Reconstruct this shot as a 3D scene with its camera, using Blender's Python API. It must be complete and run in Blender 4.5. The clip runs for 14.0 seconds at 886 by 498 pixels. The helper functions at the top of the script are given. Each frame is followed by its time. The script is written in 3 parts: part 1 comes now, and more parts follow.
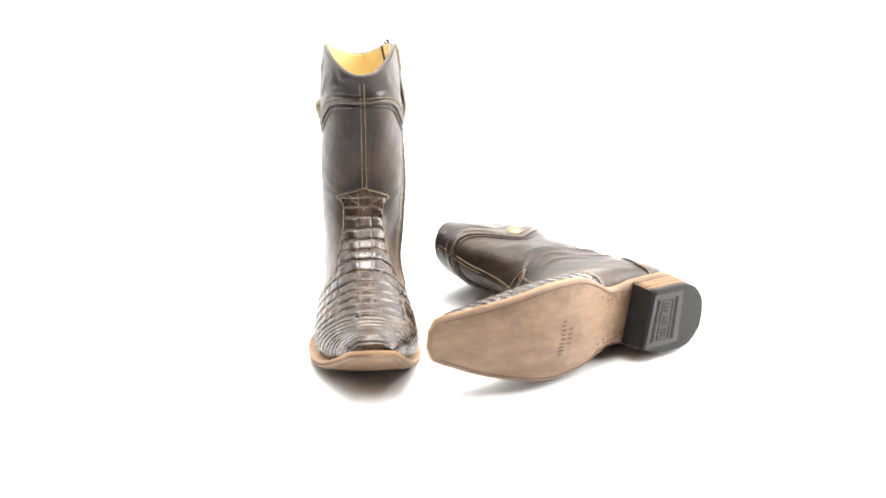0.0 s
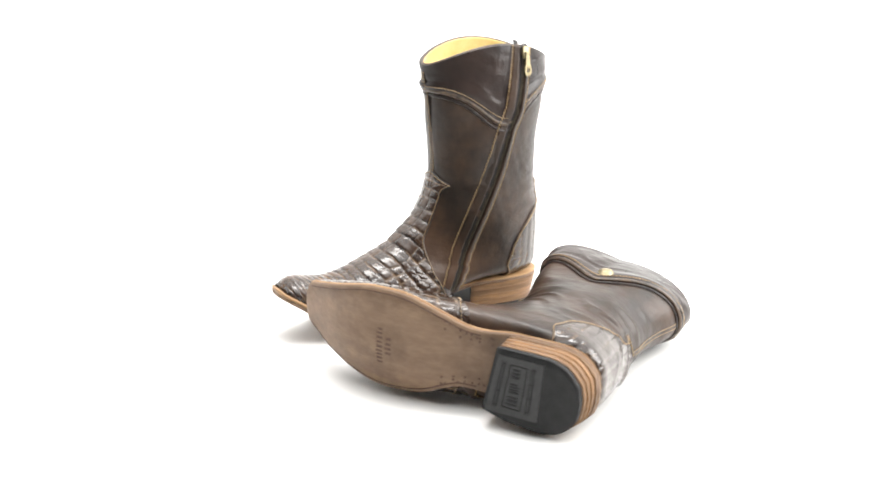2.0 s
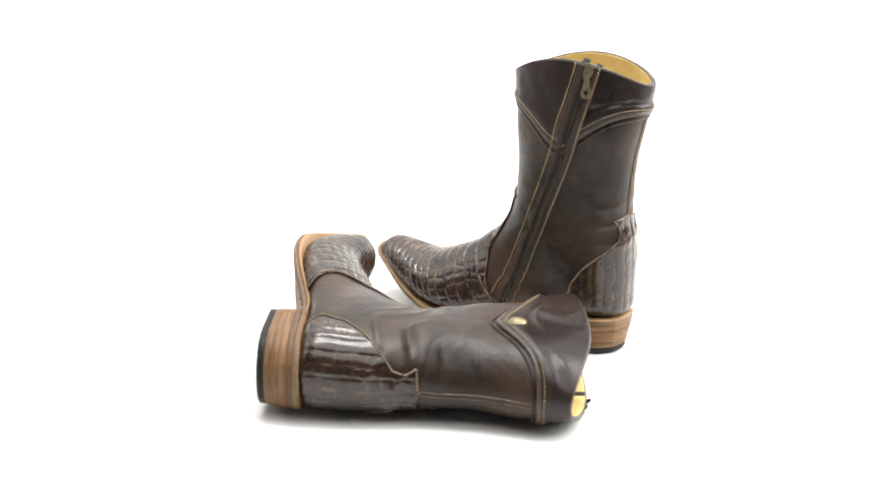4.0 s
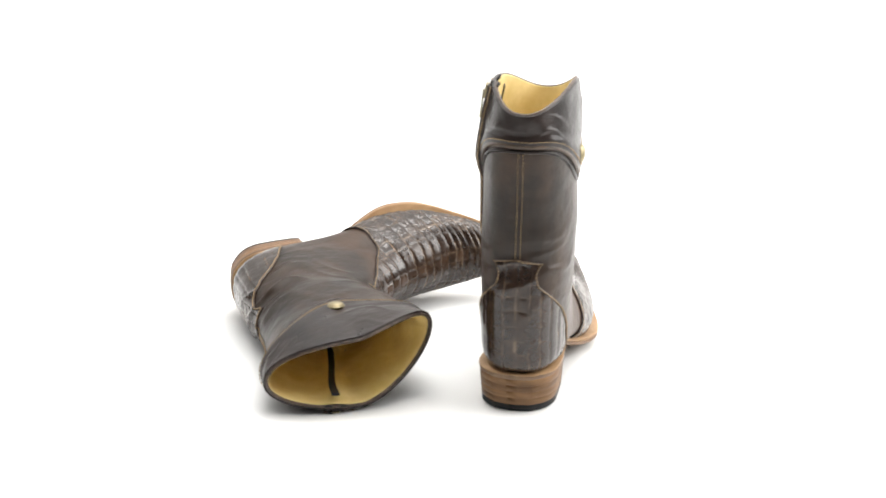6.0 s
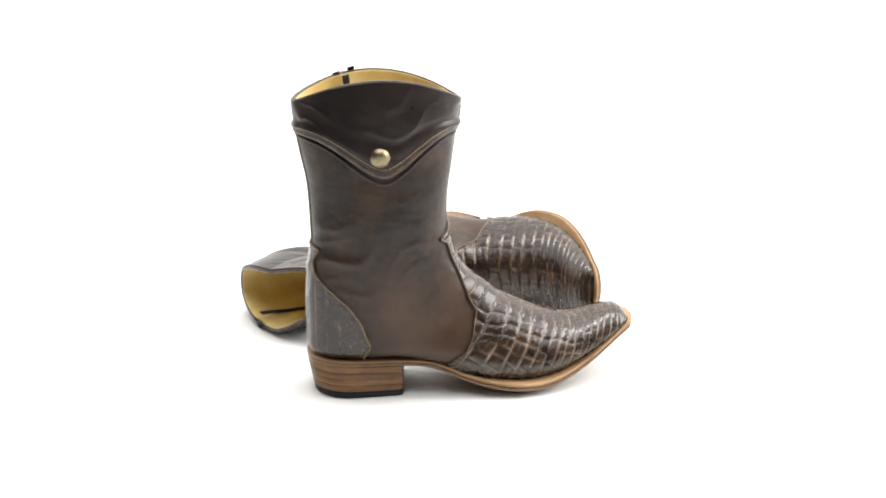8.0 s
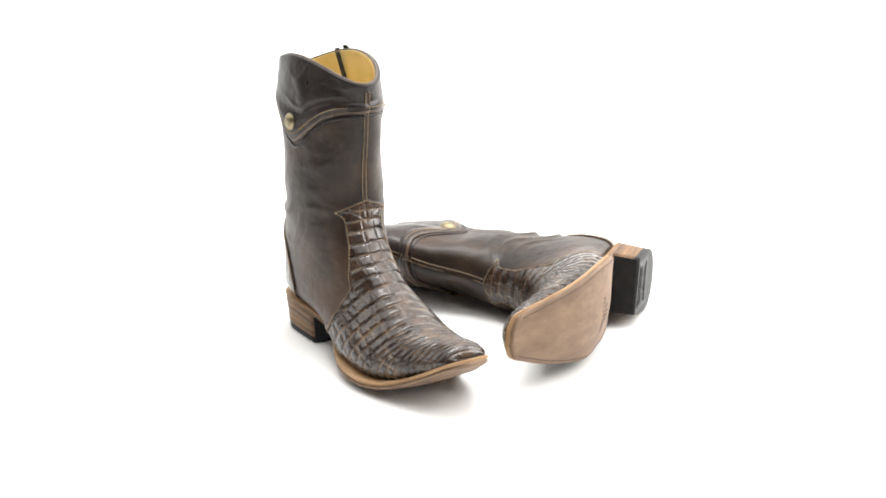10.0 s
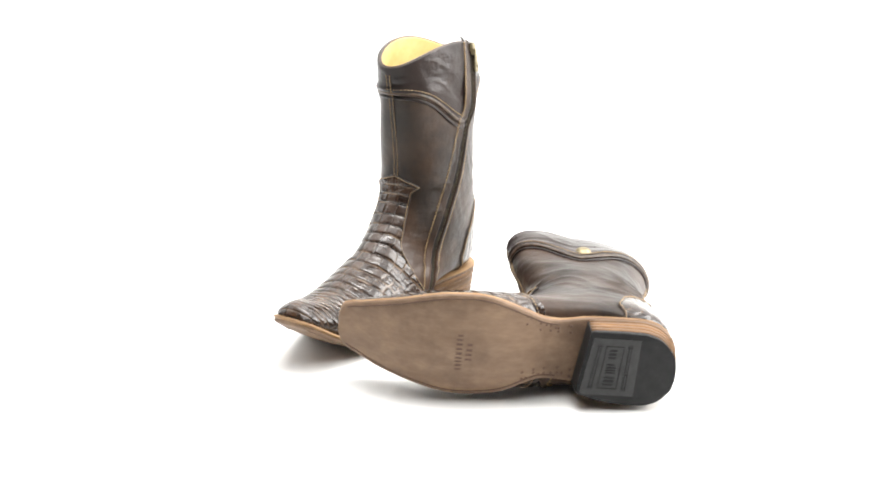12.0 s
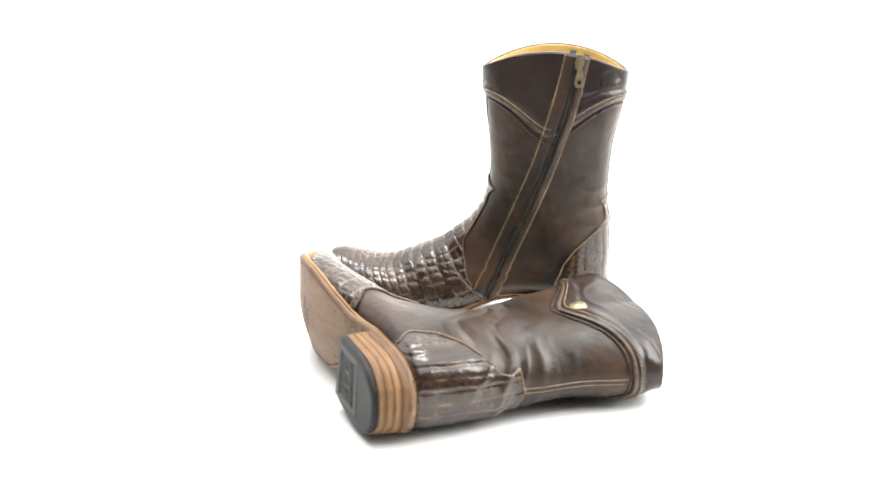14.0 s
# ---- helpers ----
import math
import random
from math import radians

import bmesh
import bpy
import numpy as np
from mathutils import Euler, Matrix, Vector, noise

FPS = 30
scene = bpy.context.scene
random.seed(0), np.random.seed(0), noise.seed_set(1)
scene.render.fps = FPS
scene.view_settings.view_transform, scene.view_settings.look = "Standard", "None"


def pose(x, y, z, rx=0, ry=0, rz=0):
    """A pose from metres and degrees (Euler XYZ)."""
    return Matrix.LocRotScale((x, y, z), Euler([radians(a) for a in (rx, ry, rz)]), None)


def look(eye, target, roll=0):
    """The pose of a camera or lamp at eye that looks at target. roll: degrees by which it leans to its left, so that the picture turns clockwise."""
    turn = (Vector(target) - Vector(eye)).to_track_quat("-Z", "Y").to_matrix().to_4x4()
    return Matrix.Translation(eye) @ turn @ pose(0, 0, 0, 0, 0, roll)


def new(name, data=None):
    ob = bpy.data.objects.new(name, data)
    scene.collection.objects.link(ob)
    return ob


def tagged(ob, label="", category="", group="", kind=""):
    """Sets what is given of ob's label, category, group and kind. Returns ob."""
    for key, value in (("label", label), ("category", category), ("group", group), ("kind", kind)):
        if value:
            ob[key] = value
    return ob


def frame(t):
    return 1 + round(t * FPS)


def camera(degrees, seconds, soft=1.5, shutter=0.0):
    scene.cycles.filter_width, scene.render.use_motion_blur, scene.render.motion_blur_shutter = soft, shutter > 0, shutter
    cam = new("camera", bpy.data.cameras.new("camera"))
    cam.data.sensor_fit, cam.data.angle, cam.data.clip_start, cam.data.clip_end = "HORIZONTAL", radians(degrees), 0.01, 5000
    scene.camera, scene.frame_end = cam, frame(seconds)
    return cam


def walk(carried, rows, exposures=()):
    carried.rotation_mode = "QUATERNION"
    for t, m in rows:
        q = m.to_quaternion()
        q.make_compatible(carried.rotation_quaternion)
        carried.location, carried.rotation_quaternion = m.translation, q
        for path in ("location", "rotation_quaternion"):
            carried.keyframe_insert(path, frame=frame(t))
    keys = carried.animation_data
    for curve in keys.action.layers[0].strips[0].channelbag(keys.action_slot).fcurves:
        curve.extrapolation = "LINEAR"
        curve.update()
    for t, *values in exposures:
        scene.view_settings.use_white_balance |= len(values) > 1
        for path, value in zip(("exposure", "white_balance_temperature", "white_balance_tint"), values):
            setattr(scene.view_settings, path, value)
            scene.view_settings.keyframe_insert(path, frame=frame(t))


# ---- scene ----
# The camera stands still; the two boots turn on the spot before it, clockwise, once in 10.8 s,
# a little ahead of the even pace in the first second.
SPIN = 33.31
cam = camera(41.5, 14.0, soft=1.7, shutter=0.5)
EYE = (0.0, -1.08, 0.443)
AIM = look(EYE, (EYE[0] - math.sin(radians(0.53)) * math.cos(radians(17.80)),
                 EYE[1] + math.cos(radians(0.53)) * math.cos(radians(17.80)),
                 EYE[2] - math.sin(radians(17.80))), 0.78)
walk(cam, [(0.0, AIM), (14.0, AIM)],
     exposures=[(0.0, 0.58), (0.1, 0.33), (0.2, 0.20), (0.3, 0.11), (0.5, 0.14), (1.0, 0.20), (2.0, 0.24), (3.0, 0.20), (5.5, -0.30), (6.0, -0.26),
                (7.0, -0.08), (8.5, -0.16), (9.0, -0.12), (11.5, 0.16), (12.5, 0.26), (14.0, 0.46)])

# ---- light: a white sweep under soft boxes ----
world = bpy.data.worlds.new("studio")
world.use_nodes = True
scene.world = world
world.node_tree.nodes["Background"].inputs[0].default_value = (1, 1, 1, 1)
world.node_tree.nodes["Background"].inputs[1].default_value = 0.4


def softbox(name, eye, target, sx, sy, watts):
    lamp = bpy.data.lights.new(name, "AREA")
    lamp.shape, lamp.size, lamp.size_y, lamp.energy = "RECTANGLE", sx, sy, watts
    lamp.color = (1.0, 0.985, 0.965)
    ob = new(name, lamp)
    ob.matrix_world = look(eye, target)
    return ob


softbox("softbox_top", (0.12, 0.10, 1.74), (0.05, 0.07, 0.0), 2.6, 2.4, 57)
# Added fill lamp: brightens the backdrop so that upward leather reflects more.
softbox("softbox_back", (0.0, 0.05, 1.60), (0.0, 0.66, 0.55), 1.1, 0.35, 24)
softbox("softbox_side", (-1.55, 0.25, 1.05), (0.0, 0.0, 0.12), 0.9, 1.1, 8)
softbox("softbox_side", (1.45, 0.00, 0.90), (0.0, 0.0, 0.12), 1.1, 1.2, 43)


# ---- materials ----
def nodes_of(name):
    m = bpy.data.materials.new(name)
    m.use_nodes = True
    nt = m.node_tree
    return m, nt, nt.nodes["Principled BSDF"]


def link(nt, a, b):
    nt.links.new(a, b)


def noise_tex(nt, scale, detail=4.0, rough=0.55, stretch=(1, 1, 1)):
    co = nt.nodes.new("ShaderNodeTexCoord")
    mp = nt.nodes.new("ShaderNodeMapping")
    mp.inputs["Scale"].default_value = stretch
    tx = nt.nodes.new("ShaderNodeTexNoise")
    tx.inputs["Scale"].default_value = scale
    tx.inputs["Detail"].default_value = detail
    tx.inputs["Roughness"].default_value = rough
    link(nt, co.outputs["Object"], mp.inputs["Vector"])
    link(nt, mp.outputs["Vector"], tx.inputs["Vector"])
    return tx.outputs["Fac"]


def ramp(nt, fac, stops):
    r = nt.nodes.new("ShaderNodeValToRGB")
    while len(r.color_ramp.elements) < len(stops):
        r.color_ramp.elements.new(0.5)
    for e, (p, c) in zip(r.color_ramp.elements, stops):
        e.position, e.color = p, (*c, 1)
    link(nt, fac, r.inputs["Fac"])
    return r.outputs["Color"]


def mix(nt, fac, a, b, mode="MIX"):
    n = nt.nodes.new("ShaderNodeMix")
    n.data_type, n.blend_type = "RGBA", mode
    if isinstance(fac, float):
        n.inputs["Factor"].default_value = fac
    else:
        link(nt, fac, n.inputs["Factor"])
    for sock, val in ((n.inputs[6], a), (n.inputs[7], b)):
        if isinstance(val, tuple):
            sock.default_value = (*val, 1)
        else:
            link(nt, val, sock)
    return n.outputs[2]


def bump(nt, bsdf, heights):
    prev = None
    for fac, strength, dist in heights:
        b = nt.nodes.new("ShaderNodeBump")
        b.inputs["Strength"].default_value, b.inputs["Distance"].default_value = strength, dist
        link(nt, fac, b.inputs["Height"])
        if prev:
            link(nt, prev, b.inputs["Normal"])
        prev = b.outputs["Normal"]
    link(nt, prev, bsdf.inputs["Normal"])


def rough_range(nt, bsdf, fac, lo, hi):
    mr = nt.nodes.new("ShaderNodeMapRange")
    mr.inputs["To Min"].default_value, mr.inputs["To Max"].default_value = lo, hi
    link(nt, fac, mr.inputs["Value"])
    link(nt, mr.outputs["Result"], bsdf.inputs["Roughness"])


def attr(nt, name):
    a = nt.nodes.new("ShaderNodeAttribute")
    a.attribute_name = name
    return a.outputs["Fac"]


def leather(name, dark, mid, warm, lo, hi):
    m, nt, b = nodes_of(name)
    big = noise_tex(nt, 16, 3)
    fine = noise_tex(nt, 420, 5, 0.6)
    grain = noise_tex(nt, 900, 2, 0.5)
    streak = noise_tex(nt, 60, 4, 0.6, (1, 1, 0.35))
    dent = noise_tex(nt, 34, 3, 0.5, (1, 1, 1.6))
    patch = noise_tex(nt, 9, 5, 0.65)
    col = ramp(nt, big, [(0.30, dark), (0.52, mid), (0.74, warm)])
    col = mix(nt, ramp(nt, streak, [(0.42, (0, 0, 0)), (0.75, (0.45, 0.45, 0.45))]), col, warm)
    col = mix(nt, ramp(nt, patch, [(0.46, (0, 0, 0)), (0.64, (0.8, 0.8, 0.8))]), col, tuple(1.35 * k for k in warm))
    link(nt, col, b.inputs["Base Color"])
    rough_range(nt, b, streak, lo, hi)
    b.inputs["Specular IOR Level"].default_value = 0.34
    bump(nt, b, [(dent, 0.45, 0.0040), (streak, 0.30, 0.0016), (fine, 0.30, 0.0004), (grain, 0.15, 0.0002)])
    return m


M_SHAFT = leather("brown_leather", (0.0100, 0.0072, 0.0056), (0.0195, 0.0130, 0.0092), (0.050, 0.0285, 0.0178), 0.29, 0.46)
M_COLLAR = leather("dark_leather", (0.0105, 0.0083, 0.0080), (0.0155, 0.0115, 0.0108), (0.026, 0.0175, 0.015), 0.22, 0.38)


def croc(name, lo, hi, relief):
    m, nt, b = nodes_of(name)
    crease, cell = attr(nt, "crease"), attr(nt, "cell")
    big = noise_tex(nt, 26, 4)
    fine = noise_tex(nt, 330, 5, 0.65)
    cells = ramp(nt, cell, [(0.0, (0.013, 0.0075, 0.0055)), (0.5, (0.032, 0.0175, 0.0105)), (1.0, (0.078, 0.042, 0.023))])
    col = mix(nt, ramp(nt, big, [(0.36, (0, 0, 0)), (0.66, (0.6, 0.6, 0.6))]), cells, (0.030, 0.018, 0.013))
    col = mix(nt, ramp(nt, fine, [(0.45, (0, 0, 0)), (0.8, (0.25, 0.25, 0.25))]), col, (0.09, 0.048, 0.028))
    worn = mix(nt, ramp(nt, noise_tex(nt, 55, 3), [(0.42, (0, 0, 0)), (0.62, (1, 1, 1))]), (0.013, 0.008, 0.006), (0.24, 0.165, 0.105))
    col = mix(nt, crease, col, worn)
    link(nt, col, b.inputs["Base Color"])
    patchy = mix(nt, 0.5, ramp(nt, noise_tex(nt, 85, 4, 0.6), [(0.35, (0, 0, 0)), (0.68, (1, 1, 1))]), cell)
    rough_range(nt, b, patchy, lo, hi)
    b.inputs["Specular IOR Level"].default_value = 0.45
    b.inputs["Coat Weight"].default_value, b.inputs["Coat Roughness"].default_value = 0.26, 0.12
    bump(nt, b, [(fine, relief, 0.0005), (noise_tex(nt, 140, 3), 0.3, 0.0008)])
    return m


M_CROC = croc("crocodile_leather", 0.16, 0.36, 0.16)
M_COUNTER = croc("polished_crocodile_leather", 0.16, 0.30, 0.08)


def plain(name, a, c, scale, lo, hi, stretch=(1, 1, 1), metal=0.0, depth=0.0003, strength=0.3, spots=None, vary=False, gloss=0.5):
    m, nt, b = nodes_of(name)
    n1, n2 = noise_tex(nt, scale, 5, 0.6, stretch), noise_tex(nt, scale * 5, 4, 0.6, stretch)
    col = ramp(nt, n1, [(0.32, a), (0.70, c)])
    col = mix(nt, ramp(nt, n2, [(0.4, (0, 0, 0)), (0.8, (0.5, 0.5, 0.5))]), col, a)
    if spots:
        col = mix(nt, ramp(nt, noise_tex(nt, scale * 0.35, 5, 0.65), [(0.48, (0, 0, 0)), (0.66, (0.7, 0.7, 0.7))]), col, spots)
    if vary:
        info = nt.nodes.new("ShaderNodeObjectInfo")
        col = mix(nt, 1.0, col, ramp(nt, info.outputs["Random"], [(0.0, (0.62, 0.60, 0.58)), (1.0, (1.25, 1.22, 1.18))]), "MULTIPLY")
    link(nt, col, b.inputs["Base Color"])
    rough_range(nt, b, n2, lo, hi)
    b.inputs["Metallic"].default_value = metal
    b.inputs["Specular IOR Level"].default_value = gloss
    bump(nt, b, [(n2, strength, depth)])
    return m


M_SOLE = plain("sole_leather", (0.152, 0.092, 0.054), (0.240, 0.152, 0.092), 42, 0.50, 0.72, (1.6, 0.6, 1), spots=(0.090, 0.053, 0.032))
M_EDGE = plain("sole_edge", (0.29, 0.168, 0.078), (0.44, 0.278, 0.145), 60, 0.40, 0.58, (1, 0.5, 2), spots=(0.22, 0.122, 0.058), gloss=0.35)
M_STACK = plain("stacked_leather", (0.115, 0.062, 0.029), (0.25, 0.140, 0.065), 40, 0.38, 0.6, (0.6, 0.6, 7), spots=(0.085, 0.048, 0.027), vary=True, gloss=0.3)
M_RUBBER = plain("black_rubber", (0.009, 0.0093, 0.0097), (0.017, 0.017, 0.0175), 90, 0.40, 0.58, gloss=0.22)
M_TREAD = plain("grey_rubber", (0.022, 0.022, 0.0225), (0.036, 0.036, 0.0365), 120, 0.36, 0.52, gloss=0.3)
M_LINING = plain("lining_leather", (0.66, 0.50, 0.195), (0.82, 0.655, 0.305), 30, 0.55, 0.75, spots=(0.58, 0.42, 0.145))
M_THREAD = plain("tan_thread", (0.23, 0.15, 0.072), (0.40, 0.28, 0.15), 300, 0.6, 0.8)
M_BRASS = plain("aged_brass", (0.21, 0.175, 0.10), (0.40, 0.345, 0.225), 160, 0.32, 0.55, metal=1.0)
M_DARKMETAL = plain("dark_metal", (0.05, 0.042, 0.03), (0.10, 0.085, 0.06), 160, 0.35, 0.5, metal=1.0)
M_TAPE = plain("zipper_tape", (0.010, 0.009, 0.009), (0.020, 0.017, 0.016), 500, 0.7, 0.9)
M_STAMP = plain("stamp_ink", (0.075, 0.042, 0.028), (0.12, 0.068, 0.045), 200, 0.6, 0.8)
M_PIPE = plain("worn_piping", (0.026, 0.0180, 0.013), (0.125, 0.080, 0.050), 130, 0.28, 0.45)
M_SWEEP = plain("white_sweep", (0.76, 0.76, 0.752), (0.79, 0.79, 0.782), 3, 0.6, 0.7, depth=0.0001, strength=0.05)
M_ROOM = plain("studio_grey", (0.17, 0.17, 0.17), (0.20, 0.20, 0.20), 3, 0.7, 0.8, depth=0.0005, strength=0.05)


# ---- the sweep and the studio round it ----
def mesh_ob(name, verts, faces, material, parent=None, smooth=True):
    me = bpy.data.meshes.new(name)
    me.from_pydata([tuple(map(float, v)) for v in verts], [], faces)
    me.materials.append(material)
    if smooth:
        me.polygons.foreach_set("use_smooth", [True] * len(me.polygons))
    me.update()
    ob = new(name, me)
    ob.parent = parent
    return ob


def sweep():
    pts = [(-1.9, 0.0), (-1.0, 0.0), (-0.3, 0.0), (0.15, 0.0), (0.32, 0.0)]
    pts += [(0.32 + 0.34 * math.sin(a), 0.34 - 0.34 * math.cos(a)) for a in [math.pi / 2 * k / 16 for k in range(1, 17)]]
    pts += [(0.66, 0.8), (0.66, 1.6)]
    back = [(y + 0.004, z - 0.004) for y, z in reversed(pts)]
    loop = pts + back
    n = len(loop)
    verts = [(x, y, z) for x in (-1.35, 1.35) for y, z in loop]
    faces = [(k, (k + 1) % n, n + (k + 1) % n, n + k) for k in range(n)]
    ob = mesh_ob("backdrop", verts, faces, M_SWEEP)
    return tagged(ob, "seamless white paper sweep under and behind the boots", "backdrop", kind="structure")


def slab_box(name, lo, hi, label, category):
    (a, b, c), (d, e, f) = lo, hi
    verts = [(x, y, z) for z in (c, f) for y in (b, e) for x in (a, d)]
    faces = [(0, 2, 3, 1), (4, 5, 7, 6), (0, 1, 5, 4), (2, 6, 7, 3), (0, 4, 6, 2), (1, 3, 7, 5)]
    return tagged(mesh_ob(name, verts, faces, M_ROOM, smooth=False), label, category, kind="structure")


sweep()
slab_box("floor", (-3, -3, -0.10), (3, 3, -0.02), "plain pale studio floor below the sweep", "floor")
slab_box("wall_north", (-3, 3.0, -0.10), (3, 3.1, 2.7), "plain grey studio wall", "wall")
slab_box("wall_south", (-3, -3.1, -0.10), (3, -3.0, 2.7), "plain grey studio wall", "wall")
slab_box("wall_west", (-3.1, -3.1, -0.10), (-3.0, 3.1, 2.7), "plain grey studio wall", "wall")
slab_box("wall_east", (3.0, -3.1, -0.10), (3.1, 3.1, 2.7), "plain grey studio wall", "wall")
slab_box("ceiling", (-3.1, -3.1, 2.7), (3.1, 3.1, 2.8), "plain grey studio ceiling", "ceiling")

# ---- the boot's form: x to its outer side, y to the toe, z up ----
# Rings from the rim to the toe: front y, z; back y, z; half width; middle; how low the widest line lies.
RINGS = np.array([
    (0.1270, 0.2610, -0.0140, 0.2610, 0.0345, -0.0020, 0.00),
    (0.1240, 0.2380, -0.0120, 0.2380, 0.0390, -0.0030, 0.00),
    (0.1215, 0.2150, -0.0080, 0.2150, 0.0405, -0.0035, 0.00),
    (0.1190, 0.1850, -0.0030, 0.1850, 0.0408, -0.0040, 0.00),
    (0.1180, 0.1550, 0.0000, 0.1550, 0.0408, -0.0045, 0.00),
    (0.1190, 0.1400, 0.0000, 0.1350, 0.0405, -0.0045, 0.00),
    (0.1240, 0.1230, -0.0040, 0.1120, 0.0398, -0.0040, 0.02),
    (0.1320, 0.1100, -0.0055, 0.0880, 0.0390, -0.0030, 0.05),
    (0.1410, 0.1000, -0.0055, 0.0620, 0.0380, -0.0015, 0.10),
    (0.1530, 0.0910, -0.0030, 0.0400, 0.0372, 0.0000, 0.15),
    (0.1670, 0.0800, 0.0200, 0.0330, 0.0375, 0.0010, 0.20),
    (0.1840, 0.0720, 0.0650, 0.0330, 0.0385, 0.0030, 0.28),
    (0.2040, 0.0635, 0.1050, 0.0270, 0.0405, 0.0050, 0.38),
    (0.2220, 0.0570, 0.1450, 0.0120, 0.0435, 0.0070, 0.45),
    (0.2410, 0.0555, 0.1850, 0.0065, 0.0425, 0.0075, 0.48),
    (0.2570, 0.0585, 0.2150, 0.0100, 0.0375, 0.0070, 0.48),
    (0.2700, 0.0618, 0.2450, 0.0220, 0.0305, 0.0060, 0.45),
    (0.2790, 0.0618, 0.2680, 0.0360, 0.0248, 0.0055, 0.40),
    (0.2845, 0.0580, 0.2800, 0.0450, 0.0200, 0.0050, 0.35),
    (0.2865, 0.0535, 0.2880, 0.0520, 0.0135, 0.0050, 0.30),
])
LAST = len(RINGS) - 1
TAU = 2 * math.pi


def ring_at(u):
    u = np.clip(np.asarray(u, float), 0, LAST - 1e-6)
    k = u.astype(int)
    f = (u - k)[..., None]
    p0, p1, p2, p3 = (RINGS[np.clip(k + d, 0, LAST)] for d in (-1, 0, 1, 2))
    return 0.5 * (2 * p1 + (p2 - p0) * f + (2 * p0 - 5 * p1 + 4 * p2 - p3) * f ** 2 + (3 * p1 - p0 - 3 * p2 + p3) * f ** 3)


# depth of the folds, sag of a lying shaft, bend of the foot, spread of the ball, curl of the inner sole edge, shaft to the outside
FOLDS, SAG, BEND, BALL, CURL, SHIFT = [0.0010], [0.0], [0.0], [0.0], [0.0], [0.0]


def curled(x, y, mid, half):
    """How far the edges of a worn forefoot curl up."""
    near = np.clip((np.asarray(y, float) - 0.125) / 0.04, 0, 1) * np.clip((0.30 - np.asarray(y, float)) / 0.06, 0, 1)
    inner, outer = np.clip((mid - x) / half, 0, 1.1), np.clip((x - mid) / half, 0, 1.1)
    return (CURL[0] * inner ** 1.6 + BALL[0] * 0.0045 * (outer ** 2 + 0.5 * inner ** 2)) * near


def skin(u, v):
    """A point of the upper at ring u and angle v: 0 is the front, a quarter turn the outer side."""
    u, v = np.broadcast_arrays(np.asarray(u, float), np.asarray(v, float))
    r = ring_at(u)
    fy, fz, by, bz, w, cx, low = (r[..., i] for i in range(7))
    a = np.cos(v) - low * np.sin(v) ** 2
    y, z = (fy + by) / 2 + a * (fy - by) / 2, (fz + bz) / 2 + a * (fz - bz) / 2
    s = np.sin(v)
    x = cx + w * np.sign(s) * np.abs(s) ** np.interp(u, [0, 2, 5, 9, 14, 19], [0.92, 0.86, 0.80, 0.76, 0.98, 1.05])
    z = z + 0.0195 * s ** 2 * np.clip(1 - u / 2.4, 0, 1) ** 1.3
    # the lying shaft sags flat on its inner side; its front edge stays up
    if SAG[0]:
        x = np.where(s < 0, cx + (x - cx) * (1 - 0.27 * np.clip(1.15 - np.abs(u - 2.5) / 5.5, 0, 1)), x)
        x = x + 0.0065 * np.clip(s, 0, 1) * np.exp(-((u - 8.9) / 2.9) ** 2)
    x = x + SAG[0] * np.clip(np.cos(v), 0, 1) ** 1.2 * np.clip(1 - u / 5, 0, 1)
    y = y - SAG[0] * 0.38 * np.clip(-np.cos(v), 0, 1) * np.clip(1 - u / 5, 0, 1)
    x = np.where(s < 0, x - BALL[0] * 0.0075 * np.abs(s) * np.exp(-((u - 13.5) / 2.2) ** 2), x)
    z = z + BEND[0] * np.clip(y - 0.08, 0, 1) * np.clip((u - 6) / 5, 0, 1)
    x = x - 0.035 * BALL[0] * np.clip(y - 0.12, 0, 1) * np.clip((u - 8) / 4, 0, 1)
    z = z + curled(x, y, cx, w) * np.clip((u - 9) / 3, 0, 1)
    x = cx + (x - cx) * (1 - 9 * SHIFT[0] * np.clip((4 - u) / 3, 0, 1)) + SHIFT[0] * np.clip((11 - u) / 5, 0, 1)
    # folds of the ankle and soft waves of the shaft
    ankle = np.exp(-((u - 5.4) / 2.0) ** 2) * np.clip(np.sin(v * 0.5), 0, 1) ** 0.5
    bend = 2.4 * np.sin(y * 33 + 1.0) + 1.3 * np.sin(v * 2 + 0.6) + 0.8 * np.sin(y * 75 + z * 40)
    ridge = (1 - np.abs(np.sin(z * 88 + bend))) ** 2 * (0.5 + 0.5 * np.sin(y * 61 + z * 35 + 2 * np.sin(v)))
    ridge2 = (1 - np.abs(np.sin(z * 140 - y * 60 + 1.4 * bend))) ** 2 * (0.5 + 0.5 * np.sin(y * 90 - z * 50 + 1))
    soft = np.sin(z * 42 + 2.1 * np.sin(v + 0.5)) * np.sin(v * 2.3 + z * 25)
    d = FOLDS[0] * (ankle * (1.3 * ridge + 0.6 * ridge2) + 0.8 * np.exp(-((u - 2.9) / 2.2) ** 2) * soft)
    x = x + d * s
    y = y + d * np.cos(v) * np.clip(8 - u, 0, 1)
    return np.stack([x, y, z], -1)


def skin_n(u, v):
    h = 2e-3
    u = np.clip(np.asarray(u, float), 0.004, LAST - 0.01)
    du = skin(u + h, v) - skin(u - h, v)
    dv = skin(u, v + h) - skin(u, v - h)
    n = np.cross(dv, du)
    return n / np.maximum(np.linalg.norm(n, axis=-1, keepdims=True), 1e-12)


